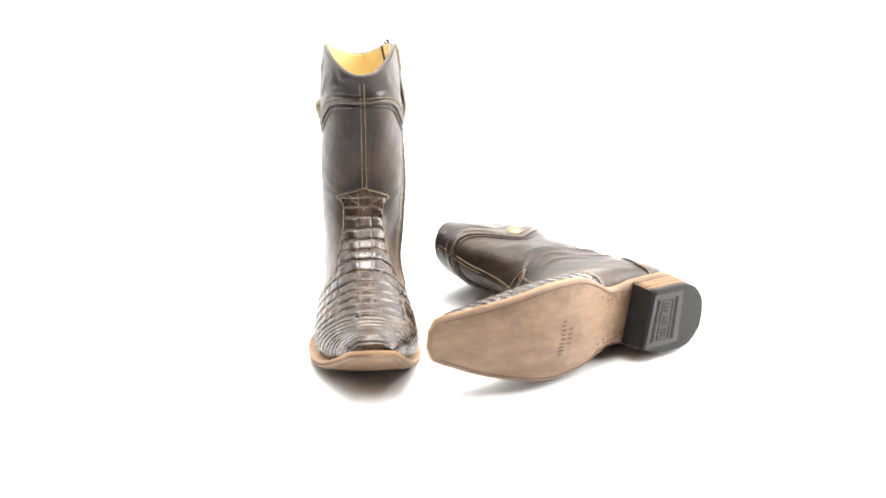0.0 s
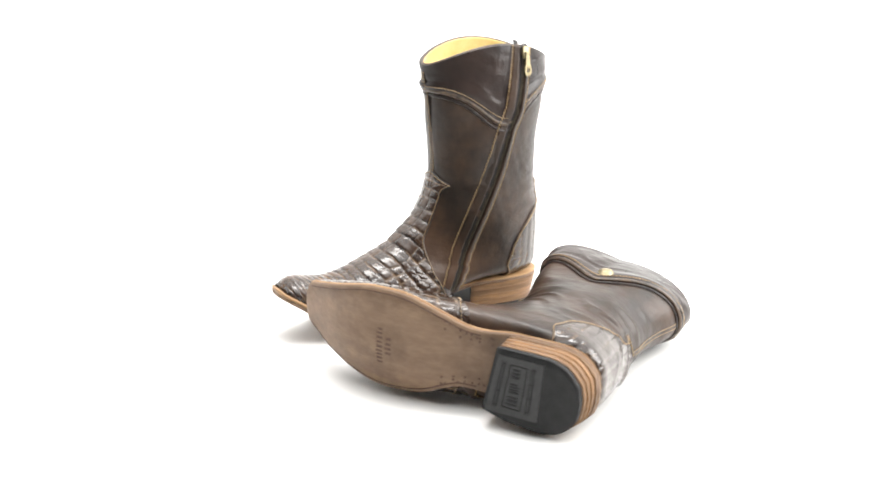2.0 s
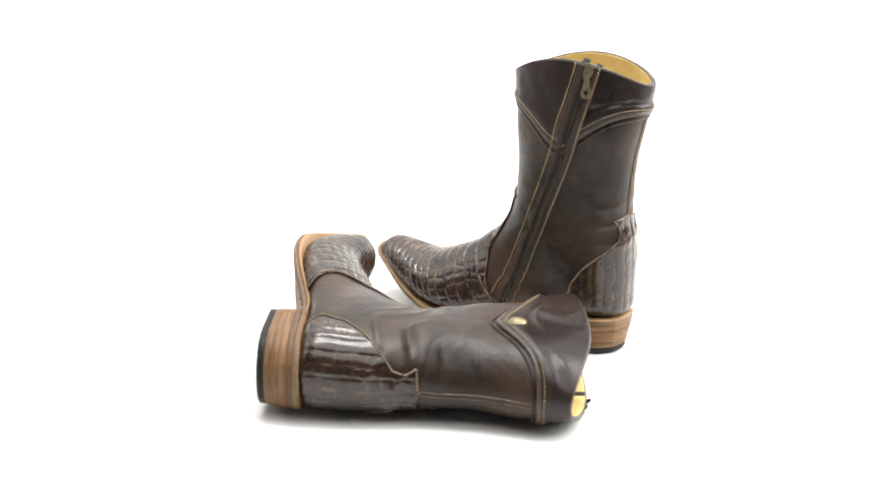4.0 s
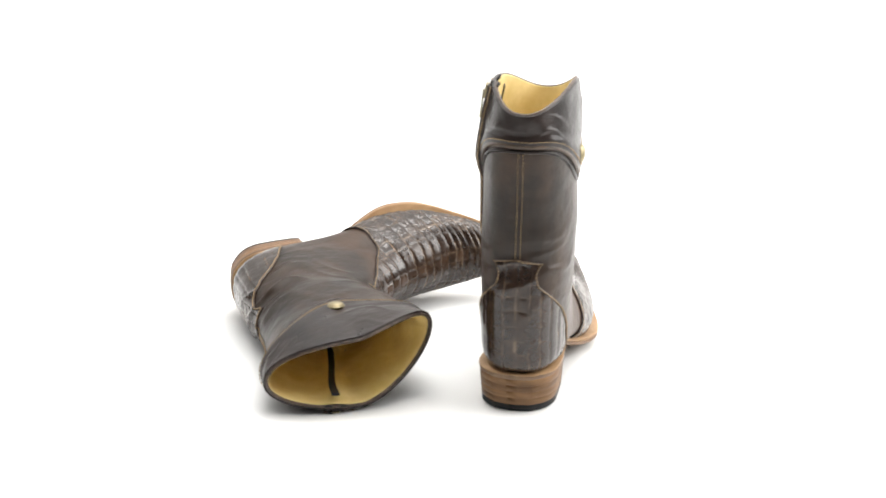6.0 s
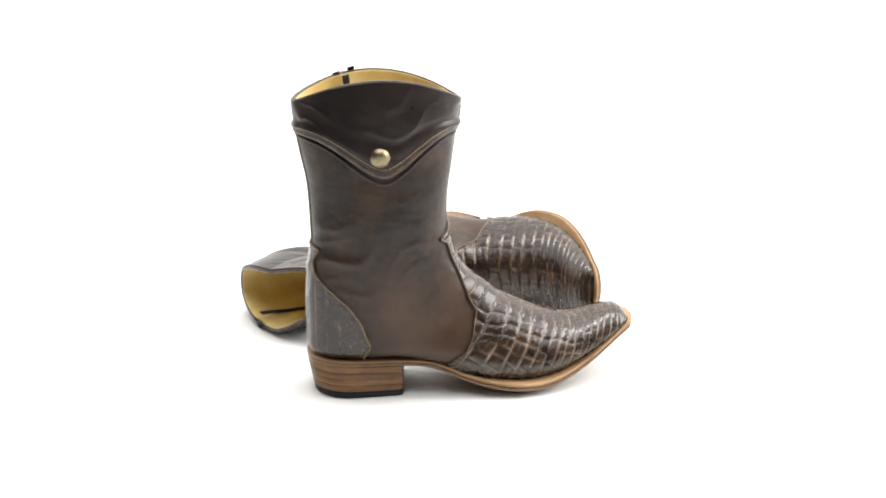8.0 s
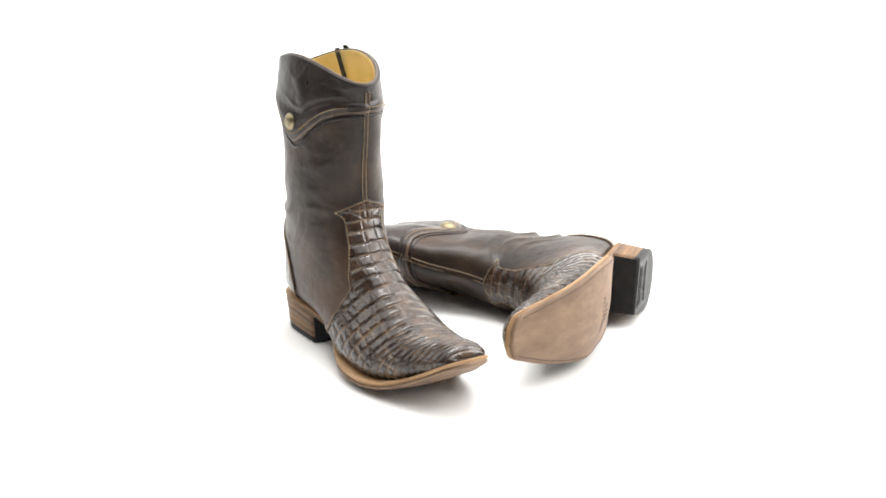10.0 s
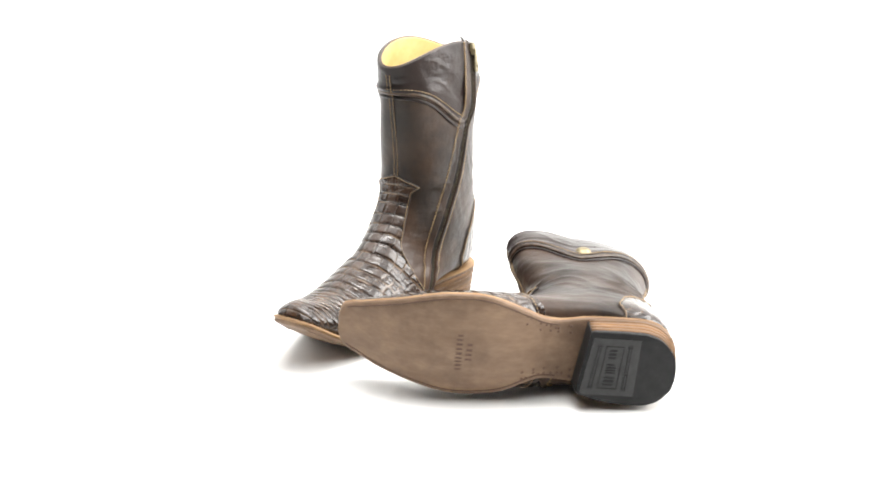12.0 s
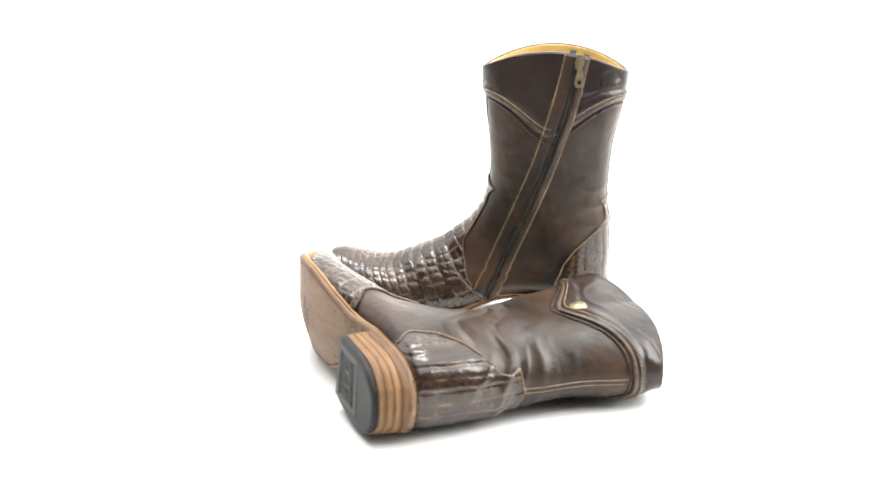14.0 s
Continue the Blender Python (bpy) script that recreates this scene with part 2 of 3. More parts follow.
GU, GV = np.linspace(0, LAST, 420), np.linspace(0.001, math.pi - 0.001, 200)


def on_side(pts, side):
    """Ring and angle of places given by their y and z on one side of the boot (1 outer, -1 inner)."""
    uu, vv = np.meshgrid(GU, GV * side, indexing="ij")
    g = skin(uu, vv)
    out = []
    for y, z in pts:
        d = (g[..., 1] - y) ** 2 + (g[..., 2] - z) ** 2
        k = np.unravel_index(np.argmin(d), d.shape)
        u, v = uu[k], vv[k]
        for _ in range(6):
            p = skin(u, v)
            ju, jv = (skin(u + 1e-3, v) - p) / 1e-3, (skin(u, v + 1e-3) - p) / 1e-3
            A = np.array([[ju[1], jv[1]], [ju[2], jv[2]]])
            A = A.T @ A + np.eye(2) * 1e-7
            e = np.array([y - p[1], z - p[2]])
            st = np.linalg.solve(A, np.array([[ju[1], jv[1]], [ju[2], jv[2]]]).T @ e)
            u, v = float(np.clip(u + np.clip(st[0], -.3, .3), 0, LAST)), float(v + np.clip(st[1], -.1, .1))
        out.append((u, v))
    return np.array(out)


def smooth_line(pts, n):
    """n points along a rounded line through pts, evenly by length."""
    pts = np.asarray(pts, float)
    k = np.linspace(0, len(pts) - 1, 40 * len(pts))
    i = np.clip(k.astype(int), 0, len(pts) - 2)
    f = (k - i)[:, None]
    g = lambda j: pts[np.clip(j, 0, len(pts) - 1)]
    p0, p1, p2, p3 = g(i - 1), g(i), g(i + 1), g(i + 2)
    c = 0.5 * (2 * p1 + (p2 - p0) * f + (2 * p0 - 5 * p1 + 4 * p2 - p3) * f ** 2 + (3 * p1 - p0 - 3 * p2 + p3) * f ** 3)
    s = np.concatenate([[0], np.cumsum(np.linalg.norm(np.diff(c, axis=0), axis=1))])
    t = np.linspace(0, s[-1], n)
    return np.stack([np.interp(t, s, c[:, j]) for j in range(c.shape[1])], 1)


class Maker:
    """Adds parts to one boot; flip mirrors them for the left foot."""

    def __init__(self, root, flip):
        self.root, self.flip = root, flip

    def part(self, name, verts, faces, material, parent=None, label="", smooth=True):
        verts = np.asarray(verts, float)
        if self.flip:
            verts = verts * np.array([-1, 1, 1])
            faces = [tuple(reversed(f)) for f in faces]
        ob = mesh_ob(name, verts, faces, material, parent or self.root, smooth)
        return tagged(ob, label)

    def sheet(self, name, P, N, material, thick=0.0014, wrap=False, parent=None, label="", attrs=None):
        """A panel of leather from a grid of places and normals, with its edge turned in."""
        n, m = P.shape[:2]
        verts = P.reshape(-1, 3).tolist()
        idx = lambda i, j: i * m + (j % m)
        faces = [(idx(i, j), idx(i, j + 1), idx(i + 1, j + 1), idx(i + 1, j)) for i in range(n - 1) for j in range(m if wrap else m - 1)]
        if wrap:
            rims = [[(0, j) for j in range(m)] + [(0, 0)], [(n - 1, j) for j in reversed(range(m))] + [(n - 1, m - 1)]]
        else:
            rims = [[(0, j) for j in range(m)] + [(i, m - 1) for i in range(1, n)] + [(n - 1, j) for j in reversed(range(m - 1))] + [(i, 0) for i in reversed(range(n - 1))]]
        extra = []
        for rim in rims:
            first = len(verts)
            for i, j in rim:
                verts.append((P[i, j] - N[i, j] * thick).tolist())
                extra.append((i, j))
            for k in range(len(rim) - 1):
                a, b = idx(*rim[k]), idx(*rim[k + 1])
                faces.append((b, a, first + k, first + k + 1))
        ob = self.part(name, verts, faces, material, parent, label)
        for key, grid in (attrs or {}).items():
            layer = ob.data.attributes.new(key, "FLOAT", "POINT")
            vals = list(grid.reshape(-1)) + [float(grid[i, j]) for i, j in extra]
            layer.data.foreach_set("value", vals)
        return ob

    def tube(self, name, path, radius, material, closed=False, parent=None, label="", sides=8, flat=1.0, normals=None):
        path = np.asarray(path, float)
        n = len(path)
        tan = np.roll(path, -1, 0) - np.roll(path, 1, 0) if closed else np.gradient(path, axis=0)
        tan /= np.maximum(np.linalg.norm(tan, axis=1, keepdims=True), 1e-12)
        ref = normals if normals is not None else np.tile((0.3, 0.1, 1.0), (n, 1))
        a = np.cross(tan, ref)
        a /= np.linalg.norm(a, axis=1, keepdims=True)
        b = np.cross(a, tan)
        ang = [TAU * k / sides for k in range(sides)]
        verts = [path[i] + radius * (a[i] * math.cos(t) + flat * b[i] * math.sin(t)) for i in range(n) for t in ang]
        faces = [(i * sides + k, i * sides + (k + 1) % sides, ((i + 1) % n) * sides + (k + 1) % sides, ((i + 1) % n) * sides + k)
                 for i in range(n if closed else n - 1) for k in range(sides)]
        if not closed:
            faces += [tuple(reversed(range(sides))), tuple((n - 1) * sides + k for k in range(sides))]
        return self.part(name, verts, faces, material, parent, label)

    def ribbon(self, name, path, normals, lo, hi, lift, thick, material, parent=None, label="", cols=5):
        path, normals = np.asarray(path), np.asarray(normals)
        tan = np.gradient(path, axis=0)
        tan /= np.linalg.norm(tan, axis=1, keepdims=True)
        lat = np.cross(normals, tan)
        o = np.linspace(lo, hi, cols)
        P = path[:, None, :] + lat[:, None, :] * o[None, :, None] + normals[:, None, :] * lift
        P = P - normals[:, None, :] * (o ** 2 * 9)[None, :, None]
        N = np.repeat(normals[:, None, :], cols, 1)
        return self.sheet(name, P, N, material, thick, False, parent, label)


def stitch_boxes(path, normals, pitch, length, width, lift, slant=0.0):
    path, normals = np.asarray(path), np.asarray(normals)
    s = np.concatenate([[0], np.cumsum(np.linalg.norm(np.diff(path, axis=0), axis=1))])
    verts, faces = [], []
    for d in np.arange(pitch / 2, s[-1], pitch):
        p = np.array([np.interp(d, s, path[:, j]) for j in range(3)])
        q = np.array([np.interp(d + 1e-4, s, path[:, j]) for j in range(3)])
        r = np.array([np.interp(d - 1e-4, s, path[:, j]) for j in range(3)])
        nn = np.array([np.interp(d, s, normals[:, j]) for j in range(3)])
        nn /= np.linalg.norm(nn)
        tt = (q - r) / max(np.linalg.norm(q - r), 1e-9)
        ll = np.cross(nn, tt)
        if slant:
            tt, ll = tt * math.cos(slant) + ll * math.sin(slant), ll * math.cos(slant) - tt * math.sin(slant)
        k = len(verts)
        for c in (-1, 1):
            verts += [p + tt * c * length / 2 - ll * width / 2 + nn * (lift - width * 0.6), p + tt * c * length / 2 - ll * width * 0.3 + nn * (lift + width * 0.4),
                      p + tt * c * length / 2 + ll * width * 0.3 + nn * (lift + width * 0.4), p + tt * c * length / 2 + ll * width / 2 + nn * (lift - width * 0.6)]
        faces += [(k, k + 1, k + 5, k + 4), (k + 1, k + 2, k + 6, k + 5), (k + 2, k + 3, k + 7, k + 6), (k, k + 3, k + 2, k + 1), (k + 4, k + 5, k + 6, k + 7)]
    return verts, faces


def join(lists):
    verts, faces = [], []
    for v, f in lists:
        k = len(verts)
        verts += list(v)
        faces += [tuple(i + k for i in g) for g in f]
    return verts, faces


# The sole's outline: y, half width; and the height of its underside.
SOLE_Y = np.array([-0.0065, -0.005, 0.0, 0.008, 0.02, 0.04, 0.06, 0.08, 0.09, 0.105, 0.116, 0.13, 0.14, 0.16, 0.172, 0.19, 0.20, 0.22, 0.24, 0.26, 0.275, 0.285, 0.2905, 0.2935])
SOLE_W = np.array([0.004, 0.0125, 0.0215, 0.0290, 0.0335, 0.0343, 0.0330, 0.0300, 0.0282, 0.0272, 0.0283, 0.0340, 0.0388, 0.0458, 0.0476, 0.0476, 0.0468, 0.0426, 0.0372, 0.0308, 0.0250, 0.0212, 0.0165, 0.0080])
SOLE_C = np.array([0.0, 0.0, 0.0, 0.0002, 0.0005, 0.0012, 0.0025, 0.0048, 0.0051, 0.0062, 0.0078, 0.0088, 0.0085, 0.0092, 0.0096, 0.0094, 0.0094, 0.0084, 0.0066, 0.0056, 0.0054, 0.0054, 0.0054, 0.0054])
SOLE_ZY = np.array([-0.01, 0.04, 0.08, 0.10, 0.12, 0.14, 0.16, 0.18, 0.20, 0.22, 0.24, 0.26, 0.28, 0.30])
SOLE_Z = np.array([0.0315, 0.0295, 0.0275, 0.0235, 0.0165, 0.0085, 0.0030, 0.0004, 0.0006, 0.0045, 0.0125, 0.0245, 0.0385, 0.0510])


def cubic(x, xs, ys):
    x = np.asarray(x, float)
    m = np.gradient(ys, xs)
    k = np.clip(np.searchsorted(xs, x) - 1, 0, len(xs) - 2)
    h = xs[k + 1] - xs[k]
    t = np.clip((x - xs[k]) / h, 0, 1)
    return (2 * t ** 3 - 3 * t ** 2 + 1) * ys[k] + (t ** 3 - 2 * t ** 2 + t) * h * m[k] + (3 * t ** 2 - 2 * t ** 3) * ys[k + 1] + (t ** 3 - t ** 2) * h * m[k + 1]


def sole_w(y):
    return cubic(y, SOLE_Y, SOLE_W) + BALL[0] * 0.0040 * np.exp(-((np.asarray(y) - 0.18) / 0.055) ** 2)


def sole_x(y):
    y = np.asarray(y, float)
    return cubic(y, SOLE_Y, SOLE_C) - 0.035 * BALL[0] * np.clip(y - 0.12, 0, 1) - BALL[0] * 0.0040 * np.exp(-((y - 0.18) / 0.055) ** 2)


def sole_z(y):
    return cubic(y, SOLE_ZY, SOLE_Z) + BEND[0] * np.clip(np.asarray(y, float) - 0.08, 0, 1)


def plate(ys, lo, hi, half, bulge=0.0006, chamfer=0.0012):
    """A slab across the boot: stations ys, heights lo and hi, half widths."""
    verts, faces = [], []
    k = 19
    for y, a, b, w in zip(ys, lo, hi, half):
        c = float(sole_x(y))
        e = min(chamfer, (b - a) * 0.3, w * 0.4)
        span = [(c + (w - e) * q, a) for q in (-0.8, -0.6, -0.4, -0.2, 0.0, 0.2, 0.4, 0.6, 0.8)]
        ring = [(c - w + e, b), (c - w - bulge * 0.5, b - e), (c - w - bulge, (a + b) / 2), (c - w - bulge * 0.5, a + e), (c - w + e, a), *span,
                (c + w - e, a), (c + w + bulge * 0.5, a + e), (c + w + bulge, (a + b) / 2), (c + w + bulge * 0.5, b - e), (c + w - e, b)]
        verts += [(x, y, z) for x, z in ring]
        verts[-k:] = [(x, y, z + float(curled(x, y, c, w))) for x, y, z in verts[-k:]]
    n = len(ys)
    for i in range(n - 1):
        faces += [(i * k + j, i * k + (j + 1) % k, (i + 1) * k + (j + 1) % k, (i + 1) * k + j) for j in range(k)]
    faces += [tuple(reversed(range(k))), tuple((n - 1) * k + j for j in range(k))]
    return verts, faces


def under(x, y):
    """Height of the sole's underside at a place."""
    return float(sole_z(y)) + float(curled(x, y, float(sole_x(y)), float(sole_w(y))))


def slant(verts):
    """The heel's front face runs askew: its inner corner lies nearer the toe."""
    return [(x, y - 0.15 * (x - 0.004) * min(1.0, max(0.0, (y - 0.02) / 0.055)), z) for x, y, z in verts]


def rect_on(x0, x1, y0, y1, zfun, drop):
    """A thin raised bar on the underside, between two x and two y."""
    verts = [(x, y, zfun(x, y) - d) for d in (-0.0006, drop) for y in (y0, y1) for x in (x0, x1)]
    faces = [(0, 2, 3, 1), (4, 5, 7, 6), (0, 1, 5, 4), (2, 6, 7, 3), (0, 4, 6, 2), (1, 3, 7, 5)]
    return verts, faces


def disc(center, normal, profile, sides=28):
    """A turned form: profile of (radius, height) along the normal."""
    n = Vector(normal).normalized()
    a = n.orthogonal().normalized()
    b = n.cross(a)
    c = Vector(center)
    verts = [tuple(c + n * h + (a * math.cos(TAU * k / sides) + b * math.sin(TAU * k / sides)) * r) for r, h in profile for k in range(sides)]
    faces = [(i * sides + k, i * sides + (k + 1) % sides, (i + 1) * sides + (k + 1) % sides, (i + 1) * sides + k) for i in range(len(profile) - 1) for k in range(sides)]
    faces.append(tuple((len(profile) - 1) * sides + k for k in range(sides)))
    return verts, faces


def pipe_uv(v):
    """The ring on which the collar's lower edge runs at angle v: it dips to a point at both sides."""
    v = np.asarray(v, float)
    y = 0.055 + 0.0665 * np.cos(v)
    t = np.clip(np.abs(y - 0.055) / 0.066, 0, 1)
    want = 0.2365 - 0.034 * (0.5 + 0.5 * np.cos(math.pi * t ** 0.85))
    lo, hi = np.full(v.shape, 0.1), np.full(v.shape, 4.5)
    for _ in range(30):
        mid = (lo + hi) / 2
        above = skin(mid, v)[..., 2] > want
        lo, hi = np.where(above, mid, lo), np.where(above, hi, mid)
    return (lo + hi) / 2


def band_place(P):
    """How far down the vamp the band lies that passes through each place of P."""
    q = np.linspace(3.6, LAST - 0.05, 260)
    C = skin(q, 0.0)[:, 1:]
    s = np.concatenate([[0], np.cumsum(np.linalg.norm(np.diff(C, axis=0), axis=1))])
    # bands lie level on the tongue and lean back on the foot
    lean = np.interp(q, [4, 5.5, 8, 11, 14, 17, 19], [88, 80, 50, 32, 24, 16, 10])
    dy, dz = -np.sin(np.radians(lean)), -np.cos(np.radians(lean))
    pts = P.reshape(-1, 3)
    g = (pts[:, None, 1] - C[None, :, 0]) * dz - (pts[:, None, 2] - C[None, :, 1]) * dy
    ahead = (pts[:, None, 1] - C[None, :, 0]) * dy + (pts[:, None, 2] - C[None, :, 1]) * dz
    k = np.argmin(np.abs(g) + 10.0 * (ahead < -0.004), 1)
    k = np.clip(k, 1, len(q) - 2)
    n = np.arange(len(pts))
    slope = (g[n, k + 1] - g[n, k - 1]) / (s[k + 1] - s[k - 1])
    out = s[k] - np.clip(g[n, k] / np.where(np.abs(slope) < 0.05, 0.05, slope), -0.001, 0.001)
    return out.reshape(P.shape[:2])


def scales(P, N, seed, depth, vamp):
    """Raises crocodile scales out of a grid of places: bands across, cut into scales along."""
    rng = np.random.default_rng(seed)
    n, m = P.shape[:2]
    c = m // 2
    step = np.linalg.norm(np.diff(P, axis=1), axis=2)
    acr = np.zeros((n, m))
    acr[:, c + 1:] = np.cumsum(step[:, c:], 1)
    acr[:, :c] = -np.cumsum(step[:, :c][:, ::-1], 1)[:, ::-1]
    X, Y, Z = P[..., 0], P[..., 1], P[..., 2]
    wob = np.sin(X * 150 + Y * 60 + 1) + 0.6 * np.sin(Z * 170 - Y * 110) + 0.35 * np.sin(X * 410 + Y * 300)
    if vamp:
        a = band_place(P) + 0.0007 * wob
        size = np.interp(np.arange(60), [0, 3, 6, 11, 15, 30], [0.0085, 0.0100, 0.0120, 0.0128, 0.0075, 0.0060])
        width = 0.0125
    else:
        a = 0.20 + acr + 0.0008 * wob
        size = np.full(60, 0.0108)
        width = 0.0130
    edges = np.cumsum(size * rng.uniform(0.90, 1.10, 60)) - 0.004
    ri = np.clip(np.searchsorted(edges, a.ravel()).reshape(a.shape), 1, 58)
    d0, d1 = np.maximum(a - edges[ri - 1], 0), np.maximum(edges[ri] - a, 0)
    da = np.minimum(d0, d1)
    side = np.clip((np.abs(acr) - 0.013) / 0.026, 0, 1)
    wob2 = np.sin(Y * 210 + Z * 160) + 0.6 * np.sin(X * 330 + Y * 90 + 2)
    off = rng.uniform(-0.22, 0.22, 60)[ri] * (np.abs(acr) > 0.0085)
    b = np.sign(acr) * np.interp(np.abs(acr), [0, 0.013, 0.039, 0.2], [0, 1.04, 3.1, 16.0]) + 0.07 * wob2 + 0.5 + off
    if not vamp:
        side = np.zeros_like(acr)
        b = 20 + (0.145 - Z) / width + 0.06 * wob2 + 0.8 * off
    bi = np.floor(b).astype(int)
    fb = b - bi
    db = np.minimum(fb, 1 - fb) * width * (1 - 0.42 * side)
    pick = np.clip(bi + 30, 0, 59)
    strong = rng.uniform(0.25, 1.0, (60, 60))[ri, pick]
    near_mid = np.exp(-((np.abs(acr) - 0.0062) / 0.003) ** 2)
    across = np.clip((0.10 if vamp else 0.45) + 0.80 * side + 0.55 * near_mid, 0, 1) * strong ** 0.7
    ga, gb = np.exp(-(da / 0.0009) ** 2), np.exp(-(db / 0.0008) ** 2) * across
    # a short second crease splits the side scales
    half = np.exp(-((d0 - d1) / 0.0014) ** 2) * side * rng.uniform(0, 0.5, (60, 60))[ri, pick]
    ga2 = np.maximum(ga, half)
    if vamp:
        tip = a - a.min()
        rays = np.exp(-((tip - 0.019 + 0.75 * np.abs(acr)) / 0.0009) ** 2) * (tip < 0.020) + np.exp(-(acr / 0.0008) ** 2) * (tip < 0.021)
        calm = np.clip((tip - 0.016) / 0.006, 0, 1)
        ga2, gb = np.maximum(ga2 * calm, np.clip(rays, 0, 1)), gb * calm
    crease = np.maximum(ga2, gb)
    dome = np.clip(np.minimum(da, np.where(across > 0.45, db, 1)) / 0.0035, 0, 1) ** 0.7
    lap = d0 / np.maximum(d0 + d1, 1e-6)
    cell = np.clip(0.55 * rng.uniform(0, 1, (60, 60))[ri, pick] + 0.55 * np.exp(-(acr / 0.007) ** 2), 0, 1)
    lift = depth * (0.5 * dome + 0.75 * lap * (1 - 0.5 * ga) - 0.75 * crease)
    ext = np.where(vamp, 1 - 0.6 * np.clip((Y - 0.252) / 0.012, 0, 1), 1.0) * np.ones_like(lift)
    ext[:2], ext[-2:], ext[:, :2], ext[:, -2:] = 0, 0, 0, 0
    line = np.maximum(np.exp(-(da / 0.0006) ** 2), np.maximum(np.exp(-(db / 0.0006) ** 2) * across, half * 0.6))
    return P + N * (lift * ext)[..., None], line * ext, cell


def western_boot(flip, label, m0):
    FOLDS[0], SAG[0], BEND[0], BALL[0], CURL[0], SHIFT[0] = (0.0042, 0.026, 0.055, 0.0, 0.0125, 0.0) if flip else (0.0019, 0.0, 0.0, 1.0, 0.0, 0.0048)
    root = new("western_boot")
    tagged(root, label, "boot", group="pair of western boots")
    mk = Maker(root, flip)
    stitches = []

    # shaft and foot: the brown leather under all panels
    u = np.linspace(0.0, LAST, 200)
    v = np.linspace(0, TAU, 129)[:-1]
    uu, vv = np.meshgrid(u, v, indexing="ij")
    # it begins under the collar
    uu = uu + 0.6 * pipe_uv(v)[None, :] * (1 - uu / LAST)
    P, N = skin(uu, vv), skin_n(uu, vv)
    mk.sheet("shaft", P, N, M_SHAFT, 0.0010, wrap=True, label="soft creased brown leather shaft")

    # lining, down to a footbed
    ul = np.concatenate([np.linspace(0.0, 2.0, 40), np.linspace(2.15, 13.0, 74)])
    uu, vv = np.meshgrid(ul, v, indexing="ij")
    P, N = skin(uu, vv), skin_n(uu, vv)
    fold_y = np.interp(P[..., 2], [0.045, 0.118, 0.165, 0.208, 0.25, 0.279], [0.1085, 0.078, 0.060, 0.0465, 0.036, 0.031])
    fold = np.exp(-((P[..., 1] - fold_y) / 0.009) ** 2) * (np.sin(vv) < 0) * np.clip(ul / 0.6, 0.25, 1)[:, None]
    Q = P - N * (0.0028 + (0.0065 if flip else 0.0035) * fold)[..., None]
    mk.sheet("lining", Q[:, ::-1], -N[:, ::-1], M_LINING, 0.0005, wrap=True, label="pale yellow leather lining")
    ring = skin(0.0, v) - skin_n(0.02, v) * 0.0012
    mk.tube("rim_binding", ring, 0.0014, M_PIPE, closed=True, flat=1.0)

    # collar with its pointed lower edge
    vc = np.linspace(0, TAU, 241)[:-1]
    up = pipe_uv(vc)
    k = np.linspace(0, 1, 44)
    uu = k[:, None] * up[None, :]
    vv = np.repeat(vc[None, :], 44, 0)
    N = skin_n(uu, vv)
    pillow = 0.0021 + 0.0020 * np.exp(-((k - 0.84) / 0.13) ** 2)[:, None] * (0.7 + 0.3 * np.sin(vv * 3 + 1))
    pillow = pillow + 0.0007 * np.sin(k * math.pi)[:, None] * np.sin(vv * 4 + 7 * k[:, None] + np.sin(vv * 9)) * np.sin(vv * 2.5 + 1) ** 2
    pillow = pillow - 0.0012 * np.exp(-((k - 0.66) / 0.06) ** 2)[:, None] * (0.5 + 0.5 * np.sin(vv * 2 + 0.4))
    wave = 1 - np.abs(np.sin(7.5 * k[:, None] + 1.6 * np.sin(vv * 2.6 + 0.5) + 0.7 * np.sin(vv * 7 + 4 * k[:, None])))
    pillow = pillow + 0.0013 * wave ** 3 * np.sin(math.pi * k)[:, None] * (0.35 + 0.65 * np.clip(np.sin(vv), 0, 1)) * (0.5 + 0.5 * np.sin(vv * 5 + 1))
    pillow = np.maximum(pillow, 0.0016)
    P = skin(uu, vv) + N * pillow[..., None]
    mk.sheet("collar", P, N, M_COLLAR, 0.0024, wrap=True, label="dark smooth leather collar with pointed edge")
    edge_n = skin_n(up, vc)
    mk.tube("collar_piping", skin(up, vc) + edge_n * 0.0012, 0.0023, M_PIPE, closed=True, normals=edge_n, flat=0.8)
    # A dark bead stands in for the thin shadow below the piping.
    up2 = up + 0.23
    n2 = skin_n(up2, vc)
    mk.tube("under_piping", skin(up2, vc) + n2 * 0.0004, 0.0015, M_COLLAR, closed=True, normals=n2, flat=0.8, label="dark bead for the line of shade under the piping")
    up3 = up - 0.17
    stitches.append(stitch_boxes(skin(up3, vc), skin_n(up3, vc), 0.0032, 0.0023, 0.0008, 0.0038))

    # crocodile vamp with a pointed tongue
    upper = [(5.28, 0.345), (5.9, 0.325), (6.6, 0.335), (7.4, 0.375), (8.2, 0.43), (9.0, 0.50)]
    lower = [(0.1400, 0.0740), (0.1375, 0.0620), (0.1330, 0.0480), (0.1230, 0.0310), (0.1120, 0.0215)]
    rows_b, rows_c = {}, None
